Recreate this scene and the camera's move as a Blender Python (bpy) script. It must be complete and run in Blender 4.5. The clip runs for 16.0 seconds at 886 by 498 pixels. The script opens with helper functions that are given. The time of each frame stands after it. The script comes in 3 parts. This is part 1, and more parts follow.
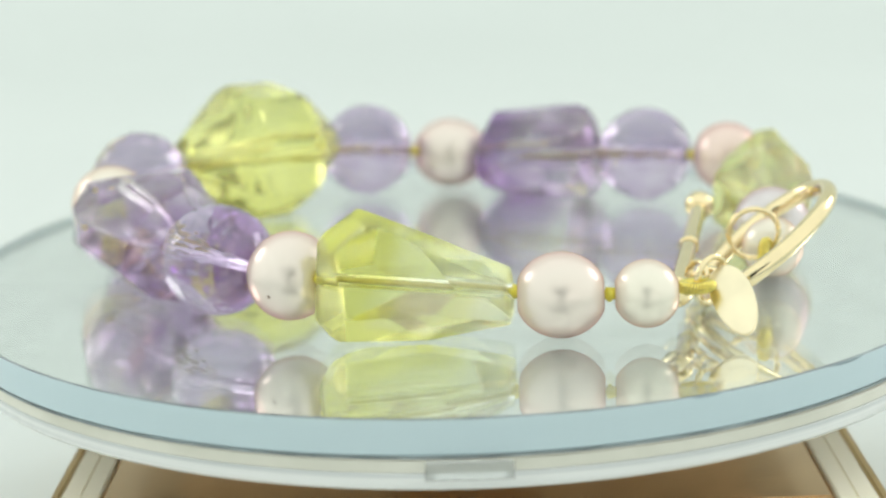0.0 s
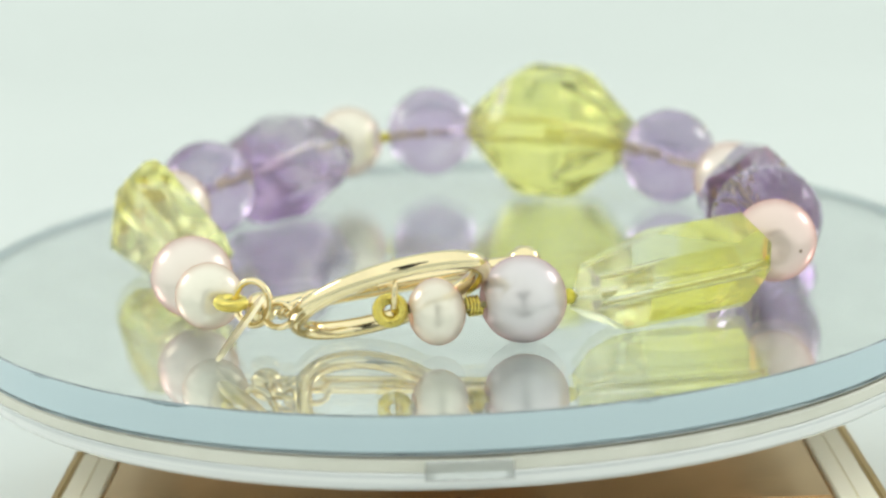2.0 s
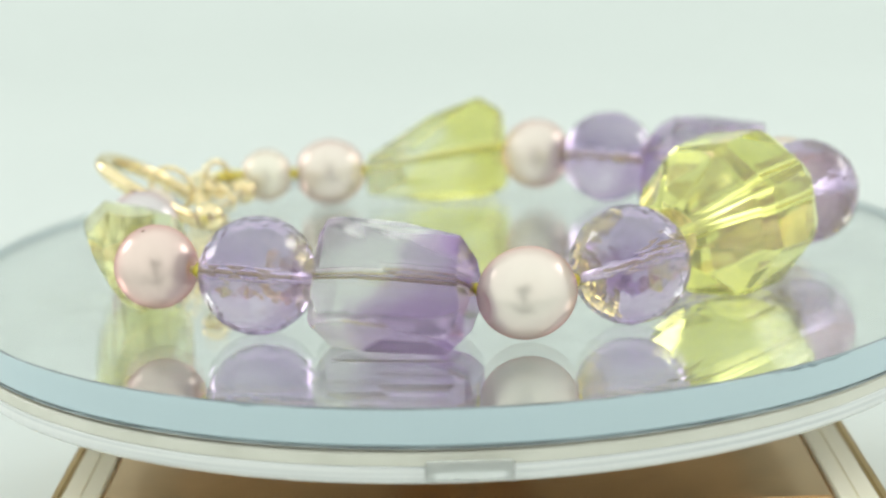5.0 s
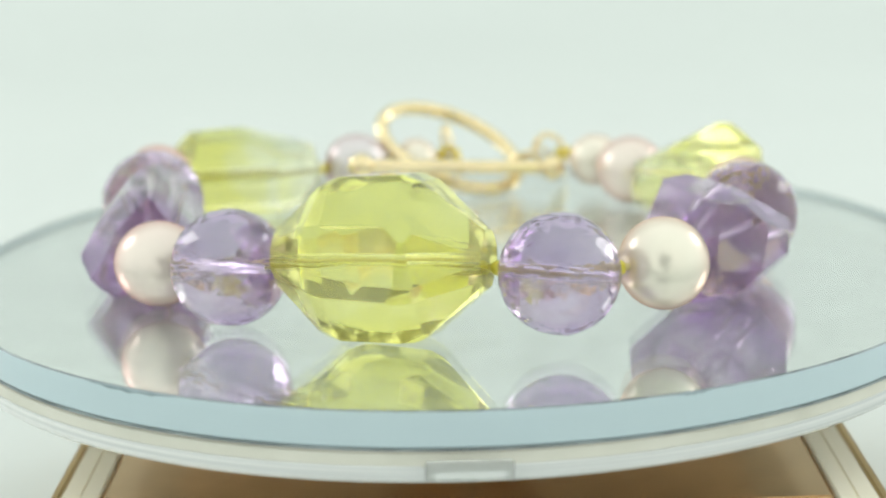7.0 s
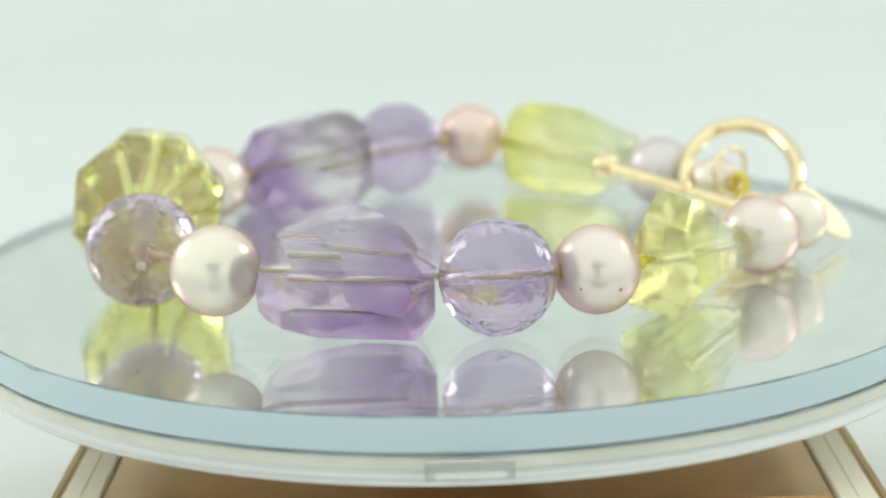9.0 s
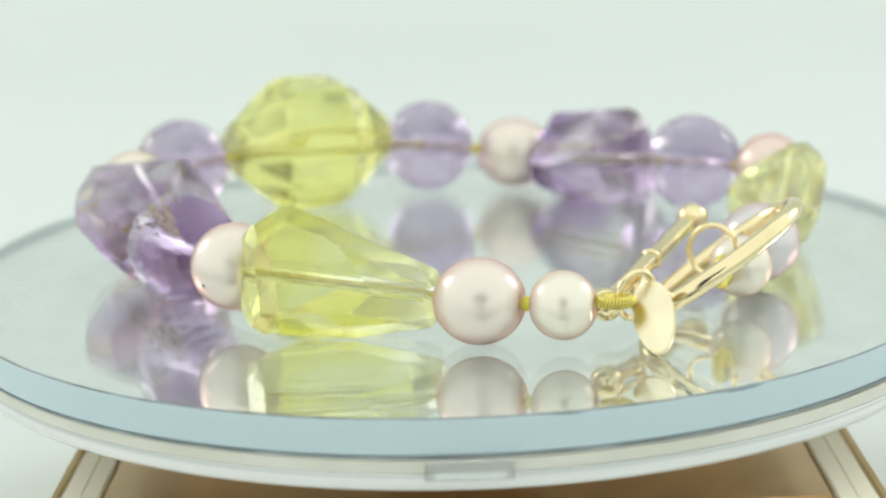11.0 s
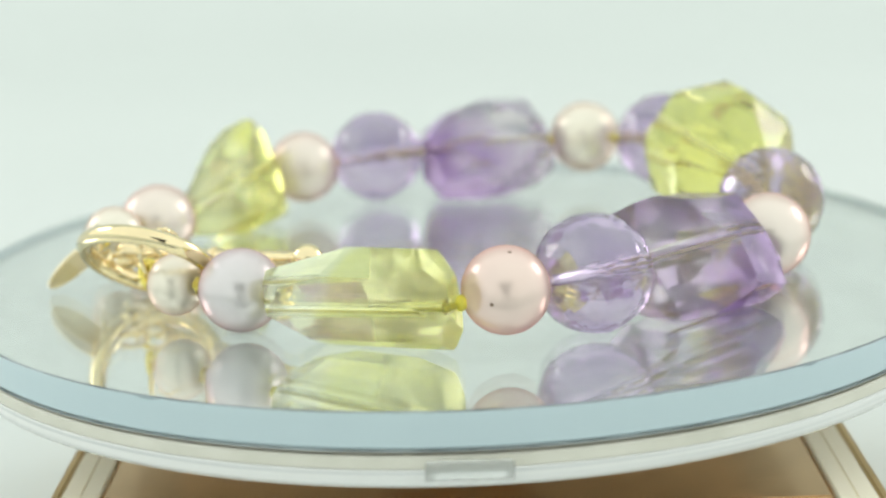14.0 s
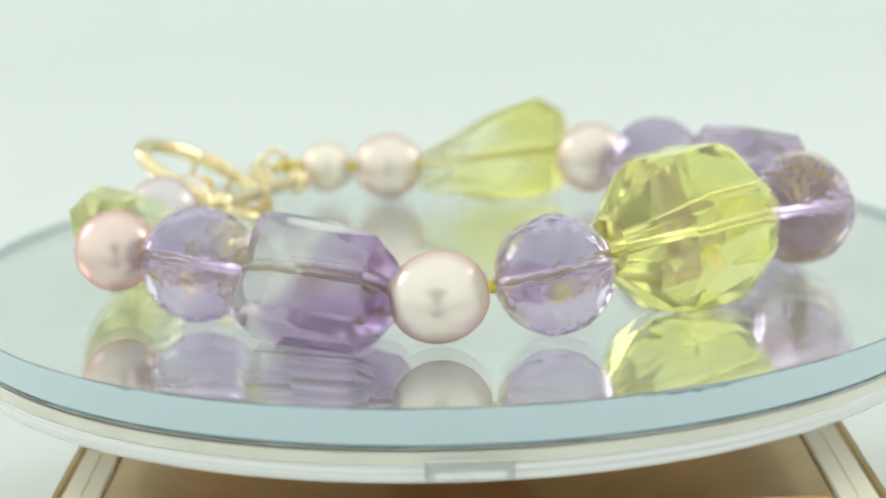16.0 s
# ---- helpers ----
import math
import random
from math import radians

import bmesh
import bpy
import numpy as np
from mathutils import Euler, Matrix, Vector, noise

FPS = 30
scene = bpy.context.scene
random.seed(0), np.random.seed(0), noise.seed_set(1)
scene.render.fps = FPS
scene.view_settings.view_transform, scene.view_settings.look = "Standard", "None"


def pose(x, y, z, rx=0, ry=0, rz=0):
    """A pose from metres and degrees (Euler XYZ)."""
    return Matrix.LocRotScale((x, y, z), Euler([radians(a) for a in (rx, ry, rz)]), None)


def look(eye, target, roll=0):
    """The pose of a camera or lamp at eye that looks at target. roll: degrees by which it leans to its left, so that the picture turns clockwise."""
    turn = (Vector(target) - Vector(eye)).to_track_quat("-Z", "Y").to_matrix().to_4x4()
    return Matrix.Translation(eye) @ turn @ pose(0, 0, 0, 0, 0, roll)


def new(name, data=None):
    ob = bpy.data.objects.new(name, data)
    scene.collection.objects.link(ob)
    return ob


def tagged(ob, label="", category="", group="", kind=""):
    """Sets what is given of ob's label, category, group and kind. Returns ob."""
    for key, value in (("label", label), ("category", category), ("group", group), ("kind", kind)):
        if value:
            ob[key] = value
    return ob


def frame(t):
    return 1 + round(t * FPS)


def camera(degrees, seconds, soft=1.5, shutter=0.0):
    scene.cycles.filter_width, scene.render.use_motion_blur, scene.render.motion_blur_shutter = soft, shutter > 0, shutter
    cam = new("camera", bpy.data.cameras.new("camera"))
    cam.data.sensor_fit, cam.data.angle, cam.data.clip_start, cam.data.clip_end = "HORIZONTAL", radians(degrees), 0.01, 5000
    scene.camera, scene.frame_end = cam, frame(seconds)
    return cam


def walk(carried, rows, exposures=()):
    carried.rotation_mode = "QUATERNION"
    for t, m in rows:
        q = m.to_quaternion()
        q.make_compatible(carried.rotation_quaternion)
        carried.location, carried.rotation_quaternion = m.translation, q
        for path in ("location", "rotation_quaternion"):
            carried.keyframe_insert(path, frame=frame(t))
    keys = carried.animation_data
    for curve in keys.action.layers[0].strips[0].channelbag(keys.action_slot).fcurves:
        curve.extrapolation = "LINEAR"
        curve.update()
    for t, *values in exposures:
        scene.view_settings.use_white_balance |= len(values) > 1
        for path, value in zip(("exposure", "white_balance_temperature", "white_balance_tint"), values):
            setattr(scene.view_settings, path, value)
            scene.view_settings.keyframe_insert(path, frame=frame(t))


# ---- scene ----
MM = 0.001
SPIN = -33.932  # degrees a second, clockwise seen from above


def mm(x, y, z):
    return Vector((x * MM, y * MM, z * MM))


# ---- camera: stands still on its tripod ----
cam = camera(26.53, 16.0, soft=2.4)
EYE = mm(0, -177.66, 44.12)
AIM = EYE + Vector((-0.006384, 0.971384, -0.237427)) * 0.18
cam.data.dof.use_dof = True
cam.data.dof.focus_distance = 0.151
cam.data.dof.aperture_fstop = 27
walk(cam, [(0.0, look(EYE, AIM, -1.856)), (16.0, look(EYE, AIM, -1.856))], [(0.0, 0.0), (16.0, 0.0)])

# ---- light: white photo corner in soft room light, two small softboxes ----
world = bpy.data.worlds.new("room_light")
scene.world = world
world.use_nodes = True
world.node_tree.nodes["Background"].inputs["Color"].default_value = (0.93, 1.0, 0.95, 1)
world.node_tree.nodes["Background"].inputs["Strength"].default_value = 1.27


def softbox_light(x, y, z, watts):
    lamp = bpy.data.lights.new("softbox_light", "AREA")
    lamp.shape, lamp.size = "DISK", 0.2
    lamp.energy, lamp.color = watts, (1.0, 0.98, 0.95)
    ob = new("softbox_light", lamp)
    ob.matrix_world = look(mm(x, y, z), mm(0, 0, 5))


softbox_light(-470, 230, 260, 0.45)
softbox_light(470, 230, 260, 0.45)


# ---- materials ----
def material(name):
    m = bpy.data.materials.new(name)
    m.use_nodes = True
    return m, m.node_tree.nodes, m.node_tree.links, m.node_tree.nodes["Principled BSDF"]


def ramp_of(nodes, links, source, stops):
    r = nodes.new("ShaderNodeValToRGB")
    while len(r.color_ramp.elements) < len(stops):
        r.color_ramp.elements.new(0.5)
    for e, (at, c) in zip(r.color_ramp.elements, stops):
        e.position, e.color = at, (*c, 1)
    links.new(source, r.inputs[0])
    return r.outputs[0]


def noise_of(nodes, links, scale, detail=3.0, vec="Object", rough=0.5):
    tc = nodes.new("ShaderNodeTexCoord")
    n = nodes.new("ShaderNodeTexNoise")
    n.inputs["Scale"].default_value, n.inputs["Detail"].default_value, n.inputs["Roughness"].default_value = scale, detail, rough
    links.new(tc.outputs[vec], n.inputs["Vector"])
    return n.outputs[0]


def bump_of(nodes, links, bsdf, source, strength, distance):
    b = nodes.new("ShaderNodeBump")
    b.inputs["Strength"].default_value, b.inputs["Distance"].default_value = strength, distance
    links.new(source, b.inputs["Height"])
    links.new(b.outputs[0], bsdf.inputs["Normal"])


def gem_material(name, stops, scale, ior=1.55, rough=0.02, haze=0.12, along=0.0, up=0.0):
    """Clear quartz with its colour in soft zones; along, up: how fast the zones change along the drill hole and upwards."""
    m, nodes, links, b = material(name)
    n = noise_of(nodes, links, scale, 2.5)
    if along:
        tc = nodes.new("ShaderNodeTexCoord")
        xyz = nodes.new("ShaderNodeSeparateXYZ")
        links.new(tc.outputs["Object"], xyz.inputs[0])
        for axis, rate in ((0, along), (2, up)):
            add = nodes.new("ShaderNodeMath")
            add.operation = "MULTIPLY_ADD"
            add.inputs[1].default_value = rate
            links.new(xyz.outputs[axis], add.inputs[0])
            links.new(n, add.inputs[2])
            n = add.outputs[0]
    links.new(ramp_of(nodes, links, n, stops), b.inputs["Base Color"])
    b.inputs["Transmission Weight"].default_value = 0.96
    b.inputs["IOR"].default_value = ior
    b.inputs["Roughness"].default_value = rough
    bump_of(nodes, links, b, noise_of(nodes, links, 700, 3), 0.09, 0.0002)
    # light that goes straight through the flawed stone
    root = nodes.new("ShaderNodeGamma")
    root.inputs[1].default_value = 0.6
    links.new(b.inputs["Base Color"].links[0].from_socket, root.inputs[0])
    clear = nodes.new("ShaderNodeBsdfTransparent")
    links.new(root.outputs[0], clear.inputs["Color"])
    mix = nodes.new("ShaderNodeMixShader")
    mix.inputs[0].default_value = haze
    links.new(b.outputs[0], mix.inputs[1])
    links.new(clear.outputs[0], mix.inputs[2])
    links.new(mix.outputs[0], nodes["Material Output"].inputs["Surface"])
    return m


LEMON = gem_material("lemon_quartz", [(0.35, (0.97, 0.96, 0.40)), (0.7, (0.93, 0.90, 0.22))], 120, haze=0.06)
PALE_LEMON = gem_material("pale_lemon_quartz", [(0.35, (0.97, 0.98, 0.76)), (0.51, (0.96, 0.96, 0.62)), (0.57, (0.89, 0.87, 0.30))], 70, haze=0.17, along=33)
AMETHYST = gem_material("amethyst", [(0.35, (0.77, 0.665, 0.815)), (0.7, (0.495, 0.37, 0.605))], 190, haze=0.12)
AMETHYST_ZONED = gem_material("zoned_amethyst", [(0.25, (0.38, 0.22, 0.50)), (0.46, (0.57, 0.44, 0.62)), (0.68, (0.80, 0.745, 0.77))], 170, haze=0.14, along=34, up=34)
AMETHYST_DARK = gem_material("smoky_amethyst", [(0.30, (0.34, 0.20, 0.45)), (0.45, (0.52, 0.39, 0.58)), (0.53, (0.85, 0.82, 0.82)), (0.72, (0.82, 0.78, 0.79)), (0.80, (0.52, 0.42, 0.50))], 80, haze=0.12, along=36, up=32)


def drill_material():
    m, nodes, links, b = material("frosted_drill_hole")
    b.inputs["Base Color"].default_value = (0.95, 0.94, 0.92, 1)
    b.inputs["Transmission Weight"].default_value = 1.0
    b.inputs["IOR"].default_value = 1.55
    b.inputs["Roughness"].default_value = 0.25
    return m


DRILL = drill_material()


def pearl_material(name, body, rim):
    m, nodes, links, b = material(name)
    n = noise_of(nodes, links, 260, 2)
    lighter = tuple(min(1, c * 1.04) for c in body)
    links.new(ramp_of(nodes, links, n, [(0.3, body), (0.7, lighter)]), b.inputs["Base Color"])
    b.inputs["Metallic"].default_value = 0.36
    b.inputs["Specular Tint"].default_value = (*rim, 1)
    b.inputs["Roughness"].default_value = 0.26
    # nacre: thin layers that shift the gloss between pink and green
    film = nodes.new("ShaderNodeMath")
    film.operation = "MULTIPLY_ADD"
    film.inputs[1].default_value, film.inputs[2].default_value = 160, 330
    links.new(noise_of(nodes, links, 180, 1), film.inputs[0])
    links.new(film.outputs[0], b.inputs["Thin Film Thickness"])
    b.inputs["Thin Film IOR"].default_value = 1.6
    b.inputs["Coat Weight"].default_value = 0.12
    b.inputs["Coat Roughness"].default_value = 0.12
    bump_of(nodes, links, b, noise_of(nodes, links, 500, 2), 0.06, 0.0003)
    return m


PEARL_PINK = pearl_material("pink_pearl", (0.785, 0.71, 0.64), (0.9, 0.20, 0.17))
PEARL_CREAM = pearl_material("cream_pearl", (0.81, 0.765, 0.66), (0.95, 0.34, 0.20))
PEARL_ROSE = pearl_material("rose_pearl", (0.78, 0.635, 0.575), (0.9, 0.18, 0.16))
PEARL_LILAC = pearl_material("lilac_pearl", (0.665, 0.635, 0.64), (0.85, 0.28, 0.26))


def metal_material(name, base, rough, wear=0.0):
    m, nodes, links, b = material(name)
    dark = tuple(c * 0.9 for c in base)
    links.new(ramp_of(nodes, links, noise_of(nodes, links, 300, 3), [(0.35, dark), (0.65, base)]), b.inputs["Base Color"])
    b.inputs["Metallic"].default_value = 1.0
    b.inputs["Roughness"].default_value = rough
    if wear:
        bump_of(nodes, links, b, noise_of(nodes, links, 700, 3), wear, 0.0002)
    return m


GOLD = metal_material("polished_gold", (0.87, 0.73, 0.45), 0.10, 0.04)
GOLD_SATIN = metal_material("satin_gold", (0.90, 0.80, 0.56), 0.28, 0.05)
GOLD_WIRE = metal_material("bullion_gold", (0.84, 0.71, 0.20), 0.22, 0.1)
GOLD_BASE = metal_material("gold_plate", (0.76, 0.53, 0.30), 0.16, 0.03)
GOLD_TRIM = metal_material("brownish_gold", (0.62, 0.44, 0.19), 0.3, 0.05)
SILVER = metal_material("silvering", (0.95, 0.96, 0.95), 0.0)


def silk_material(name, sheen, dark, light):
    m, nodes, links, b = material(name)
    links.new(ramp_of(nodes, links, noise_of(nodes, links, 1500, 2), [(0.3, dark), (0.7, light)]), b.inputs["Base Color"])
    b.inputs["Metallic"].default_value = sheen
    b.inputs["Roughness"].default_value = 0.45
    return m


SILK = silk_material("glossy_yellow_silk", 0.3, (0.66, 0.60, 0.30), (0.80, 0.74, 0.40))
KNOT = silk_material("knotted_yellow_silk", 0.1, (0.72, 0.62, 0.06), (0.90, 0.80, 0.12))


def clear_material(name, tint, ior, rough, bump=0.0, clear=1.0):
    m, nodes, links, b = material(name)
    b.inputs["Base Color"].default_value = (*tint, 1)
    b.inputs["Transmission Weight"].default_value = clear
    b.inputs["IOR"].default_value = ior
    b.inputs["Roughness"].default_value = rough
    if bump:
        bump_of(nodes, links, b, noise_of(nodes, links, 60, 2), bump, 0.0005)
    return m


def mirror_glass_material():
    """Clear flat glass over the silvering: see-through, with the faint gloss of its surface."""
    m, nodes, links, b = material("mirror_glass")
    facing = nodes.new("ShaderNodeLayerWeight")
    facing.inputs["Blend"].default_value = 0.5
    power = nodes.new("ShaderNodeMath")
    power.operation = "POWER"
    power.inputs[1].default_value = 5.0
    links.new(facing.outputs["Facing"], power.inputs[0])
    weight = nodes.new("ShaderNodeMath")
    weight.operation = "MULTIPLY_ADD"
    weight.inputs[1].default_value, weight.inputs[2].default_value = 0.9, 0.04
    links.new(power.outputs[0], weight.inputs[0])
    clear = nodes.new("ShaderNodeBsdfTransparent")
    clear.inputs["Color"].default_value = (0.985, 0.999, 0.995, 1)
    gloss = nodes.new("ShaderNodeBsdfGlossy")
    gloss.inputs["Roughness"].default_value = 0.0
    gloss.inputs["Color"].default_value = (1, 1, 1, 1)
    mix = nodes.new("ShaderNodeMixShader")
    links.new(weight.outputs[0], mix.inputs[0])
    links.new(clear.outputs[0], mix.inputs[1])
    links.new(gloss.outputs[0], mix.inputs[2])
    # a thin uneven pale veil, painted on to wash out the reflections
    pale_wash = nodes.new("ShaderNodeBsdfDiffuse")
    pale_wash.inputs["Color"].default_value = (0.74, 0.78, 0.76, 1)
    film = nodes.new("ShaderNodeMapRange")
    film.inputs["From Min"].default_value, film.inputs["From Max"].default_value = 0.3, 0.7
    film.inputs["To Min"].default_value, film.inputs["To Max"].default_value = 0.06, 0.12
    links.new(noise_of(nodes, links, 90, 4), film.inputs["Value"])
    veil = nodes.new("ShaderNodeMixShader")
    links.new(film.outputs[0], veil.inputs[0])
    links.new(mix.outputs[0], veil.inputs[1])
    links.new(pale_wash.outputs[0], veil.inputs[2])
    links.new(veil.outputs[0], nodes["Material Output"].inputs["Surface"])
    nodes.remove(b)
    return m


GLASS = mirror_glass_material()
EDGE_GLASS = clear_material("ground_glass_edge", (0.56, 0.68, 0.725), 1.52, 0.35, 0.0, 0.12)


def rim_material():
    """Acrylic rim, mostly opaque: its glassy light and dark streaks are painted with noise."""
    m, nodes, links, b = material("streaked_acrylic")
    tc = nodes.new("ShaderNodeTexCoord")
    mp = nodes.new("ShaderNodeMapping")
    mp.inputs["Scale"].default_value = (14, 14, 2600)
    links.new(tc.outputs["Object"], mp.inputs["Vector"])
    n = nodes.new("ShaderNodeTexNoise")
    n.inputs["Scale"].default_value = 1.0
    links.new(mp.outputs[0], n.inputs["Vector"])
    links.new(ramp_of(nodes, links, n.outputs[0], [(0.35, (0.66, 0.68, 0.68)), (0.6, (0.97, 0.97, 0.95))]), b.inputs["Base Color"])
    b.inputs["Transmission Weight"].default_value = 0.22
    b.inputs["IOR"].default_value = 1.49
    b.inputs["Roughness"].default_value = 0.05
    b.inputs["Coat Weight"].default_value = 1.0
    b.inputs["Coat IOR"].default_value = 1.8
    bump_of(nodes, links, b, n.outputs[0], 0.25, 0.0004)
    return m


ACRYLIC = rim_material()
FROSTED = clear_material("frosted_acrylic", (1.0, 0.94, 0.78), 1.08, 0.6, 0.05, 0.0)


def veil_material(name, tint, veil):
    """Thin clear plastic: mostly see-through, with a little of its own colour."""
    m, nodes, links, b = material(name)
    b.inputs["Base Color"].default_value = (*tint, 1)
    b.inputs["Roughness"].default_value = 0.15
    clear = nodes.new("ShaderNodeBsdfTransparent")
    mix = nodes.new("ShaderNodeMixShader")
    mix.inputs[0].default_value = veil
    links.new(clear.outputs[0], mix.inputs[1])
    links.new(b.outputs[0], mix.inputs[2])
    links.new(mix.outputs[0], nodes["Material Output"].inputs["Surface"])
    return m


# for the added pane that imitates a still mark of light in the rim
RIM_MARK = veil_material("rim_light_mark", (0.9, 0.92, 0.9), 0.3)
MARK_HOLDER = veil_material("clear_mark_holder", (0.8, 0.8, 0.8), 0.004)
RIM_MARK_EDGE = veil_material("grey_mark_edge", (0.22, 0.22, 0.20), 0.24)


def plain_material(name, a, c, scale, rough, bump=0.0):
    m, nodes, links, b = material(name)
    n = noise_of(nodes, links, scale, 4)
    links.new(ramp_of(nodes, links, n, [(0.3, a), (0.7, c)]), b.inputs["Base Color"])
    b.inputs["Roughness"].default_value = rough
    if bump:
        bump_of(nodes, links, b, n, bump, 0.0005)
    return m


PAPER = plain_material("white_paper", (0.618, 0.652, 0.633), (0.63, 0.664, 0.645), 14, 0.75, 0.05)
BACKING = plain_material("mirror_backing_paint", (0.55, 0.52, 0.45), (0.62, 0.59, 0.52), 200, 0.5)
PAD = plain_material("cream_pad", (0.62, 0.605, 0.52), (0.72, 0.70, 0.62), 150, 0.45)
CUT = plain_material("dark_cut_line", (0.10, 0.12, 0.13), (0.35, 0.40, 0.42), 260, 0.4)
PIT = plain_material("brown_pit", (0.10, 0.06, 0.04), (0.20, 0.13, 0.09), 900, 0.6)
CHIP = plain_material("dull_chip", (0.16, 0.22, 0.25), (0.34, 0.42, 0.45), 500, 0.5)
BLACK = plain_material("black_plastic", (0.012, 0.012, 0.013), (0.02, 0.02, 0.02), 300, 0.45, 0.1)


# ---- builders ----
def finish(bm, name, mats, smooth=False, turn=True):
    me = bpy.data.meshes.new(name)
    if turn:
        bmesh.ops.recalc_face_normals(bm, faces=bm.faces[:])
    for f in bm.faces:
        f.smooth = smooth
    bm.to_mesh(me)
    bm.free()
    for m in (mats if isinstance(mats, (list, tuple)) else [mats]):
        me.materials.append(m)
    return me


def part(name, bm, mats, parent, label="", smooth=False, m=None, turn=True):
    ob = new(name, finish(bm, name, mats, smooth, turn))
    ob.parent = parent
    if m is not None:
        ob.matrix_basis = m
    return tagged(ob, label) if label else ob


def frame_along(at, way, roll=0.0):
    """A pose whose x axis runs along way; z as upright as may be, then rolled."""
    x = Vector(way).normalized()
    y = Vector((0, 0, 1)).cross(x).normalized()
    z = x.cross(y)
    m = Matrix((x, y, z)).transposed().to_4x4()
    return Matrix.Translation(at) @ m @ Matrix.Rotation(radians(roll), 4, "X")


def cut_bead(rings, n, hole=0.42, jitter=0.0, seed=0):
    """A drilled faceted bead along x, in mm. rings: (x, radius, turn in steps, shift y, shift z)."""
    rng = random.Random(seed)
    bm = bmesh.new()
    loops = []
    for x, r, turn, dy, dz in rings:
        loop = []
        for k in range(n):
            a = 2 * math.pi * (k + turn) / n
            c, s = math.cos(a), math.sin(a)
            w = 1 + rng.uniform(-jitter, jitter)
            loop.append(bm.verts.new(mm(x + rng.uniform(-jitter, jitter) * r * 0.5, r * c * w + dy, r * s * w + dz)))
        loops.append((loop, turn))
    for (a, ta), (b, tb) in zip(loops, loops[1:]):
        for k in range(n):
            k1 = (k + 1) % n
            if abs(ta - tb) < 0.01:
                bm.faces.new((a[k], a[k1], b[k1], b[k]))
            elif tb > ta:
                bm.faces.new((a[k], a[k1], b[k]))
                bm.faces.new((a[k1], b[k1], b[k]))
            else:
                bm.faces.new((b[k], b[k1], a[k]))
                bm.faces.new((a[k1], a[k], b[k1]))
    tube = []
    for (x, r, turn, dy, dz), (loop, _) in ((rings[0], loops[0]), (rings[-1], loops[-1])):
        inner = [bm.verts.new(mm(x, hole * math.cos(2 * math.pi * (k + turn) / n), hole * math.sin(2 * math.pi * (k + turn) / n))) for k in range(n)]
        for k in range(n):
            bm.faces.new((loop[k], loop[(k + 1) % n], inner[(k + 1) % n], inner[k]))
        tube.append(inner)
    for k in range(n):
        f = bm.faces.new((tube[0][k], tube[0][(k + 1) % n], tube[1][(k + 1) % n], tube[1][k]))
        f.material_index = 1
    return bm


def hollow(bm, a, b, radius, sides=12):
    """The drill hole from a to b (mm): a closed cavity whose faces look inwards."""
    a, b = Vector(a), Vector(b)
    w = (b - a).normalized()
    u = w.orthogonal().normalized()
    v = w.cross(u)
    rims = [[bm.verts.new((p + (u * math.cos(t) + v * math.sin(t)) * radius) * MM) for t in (2 * math.pi * k / sides for k in range(sides))] for p in (a, b)]
    faces = [bm.faces.new(rims[0]), bm.faces.new(rims[1][::-1])]
    for k in range(sides):
        k1 = (k + 1) % sides
        faces.append(bm.faces.new((rims[0][k1], rims[0][k], rims[1][k], rims[1][k1])))
    for f in faces:
        f.material_index = 1


def facet(around, tilt, depth):
    """A cut: degrees round the drill hole (0 is y, 90 is up), tilt towards its far end, and depth from the middle in mm."""
    a, t = radians(around), radians(tilt)
    return Vector((math.sin(t), math.cos(t) * math.cos(a), math.cos(t) * math.sin(a))), depth


def ground_gem(facets, bore, hole=0.42, worn=0.12):
    """A bead ground from a block, one flat facet after the other, its edges slightly worn; bore: the two ends of the drill hole in mm."""
    bm = bmesh.new()
    bmesh.ops.create_cube(bm, size=30 * MM)
    for normal, depth in facets:
        got = bmesh.ops.bisect_plane(bm, geom=bm.verts[:] + bm.edges[:] + bm.faces[:], dist=1e-7, plane_co=normal * depth * MM, plane_no=normal, clear_outer=True)
        rim = [e for e in got["geom_cut"] if isinstance(e, bmesh.types.BMEdge)]
        if rim:
            bmesh.ops.contextual_create(bm, geom=rim)
    bmesh.ops.remove_doubles(bm, verts=bm.verts[:], dist=0.02 * MM)
    bmesh.ops.bevel(bm, geom=bm.edges[:], offset=worn * MM, segments=2 if worn > 0.15 else 1, affect="EDGES", clamp_overlap=True)
    bmesh.ops.recalc_face_normals(bm, faces=bm.faces[:])
    hollow(bm, bore[0], bore[1], hole)
    return bm


def round_cut(radius, rows=13, n=22):
    rings = []
    for i in range(rows):
        a = radians(-80 + 160 * i / (rows - 1))
        rings.append((radius * math.sin(a), radius * math.cos(a), 0.5 * (i % 2), 0, 0))
    return cut_bead(rings, n, jitter=0.012, seed=int(radius * 100))


def pearl_mesh(rx, rz):
    bm = bmesh.new()
    bmesh.ops.create_uvsphere(bm, u_segments=40, v_segments=24, radius=1)
    for v in bm.verts:
        x, y, z = v.co
        dent = 1 - 0.12 * max(0, abs(z) - 0.94) / 0.06
        v.co = mm(z * rx * dent, y * rz, x * rz)
    return bm


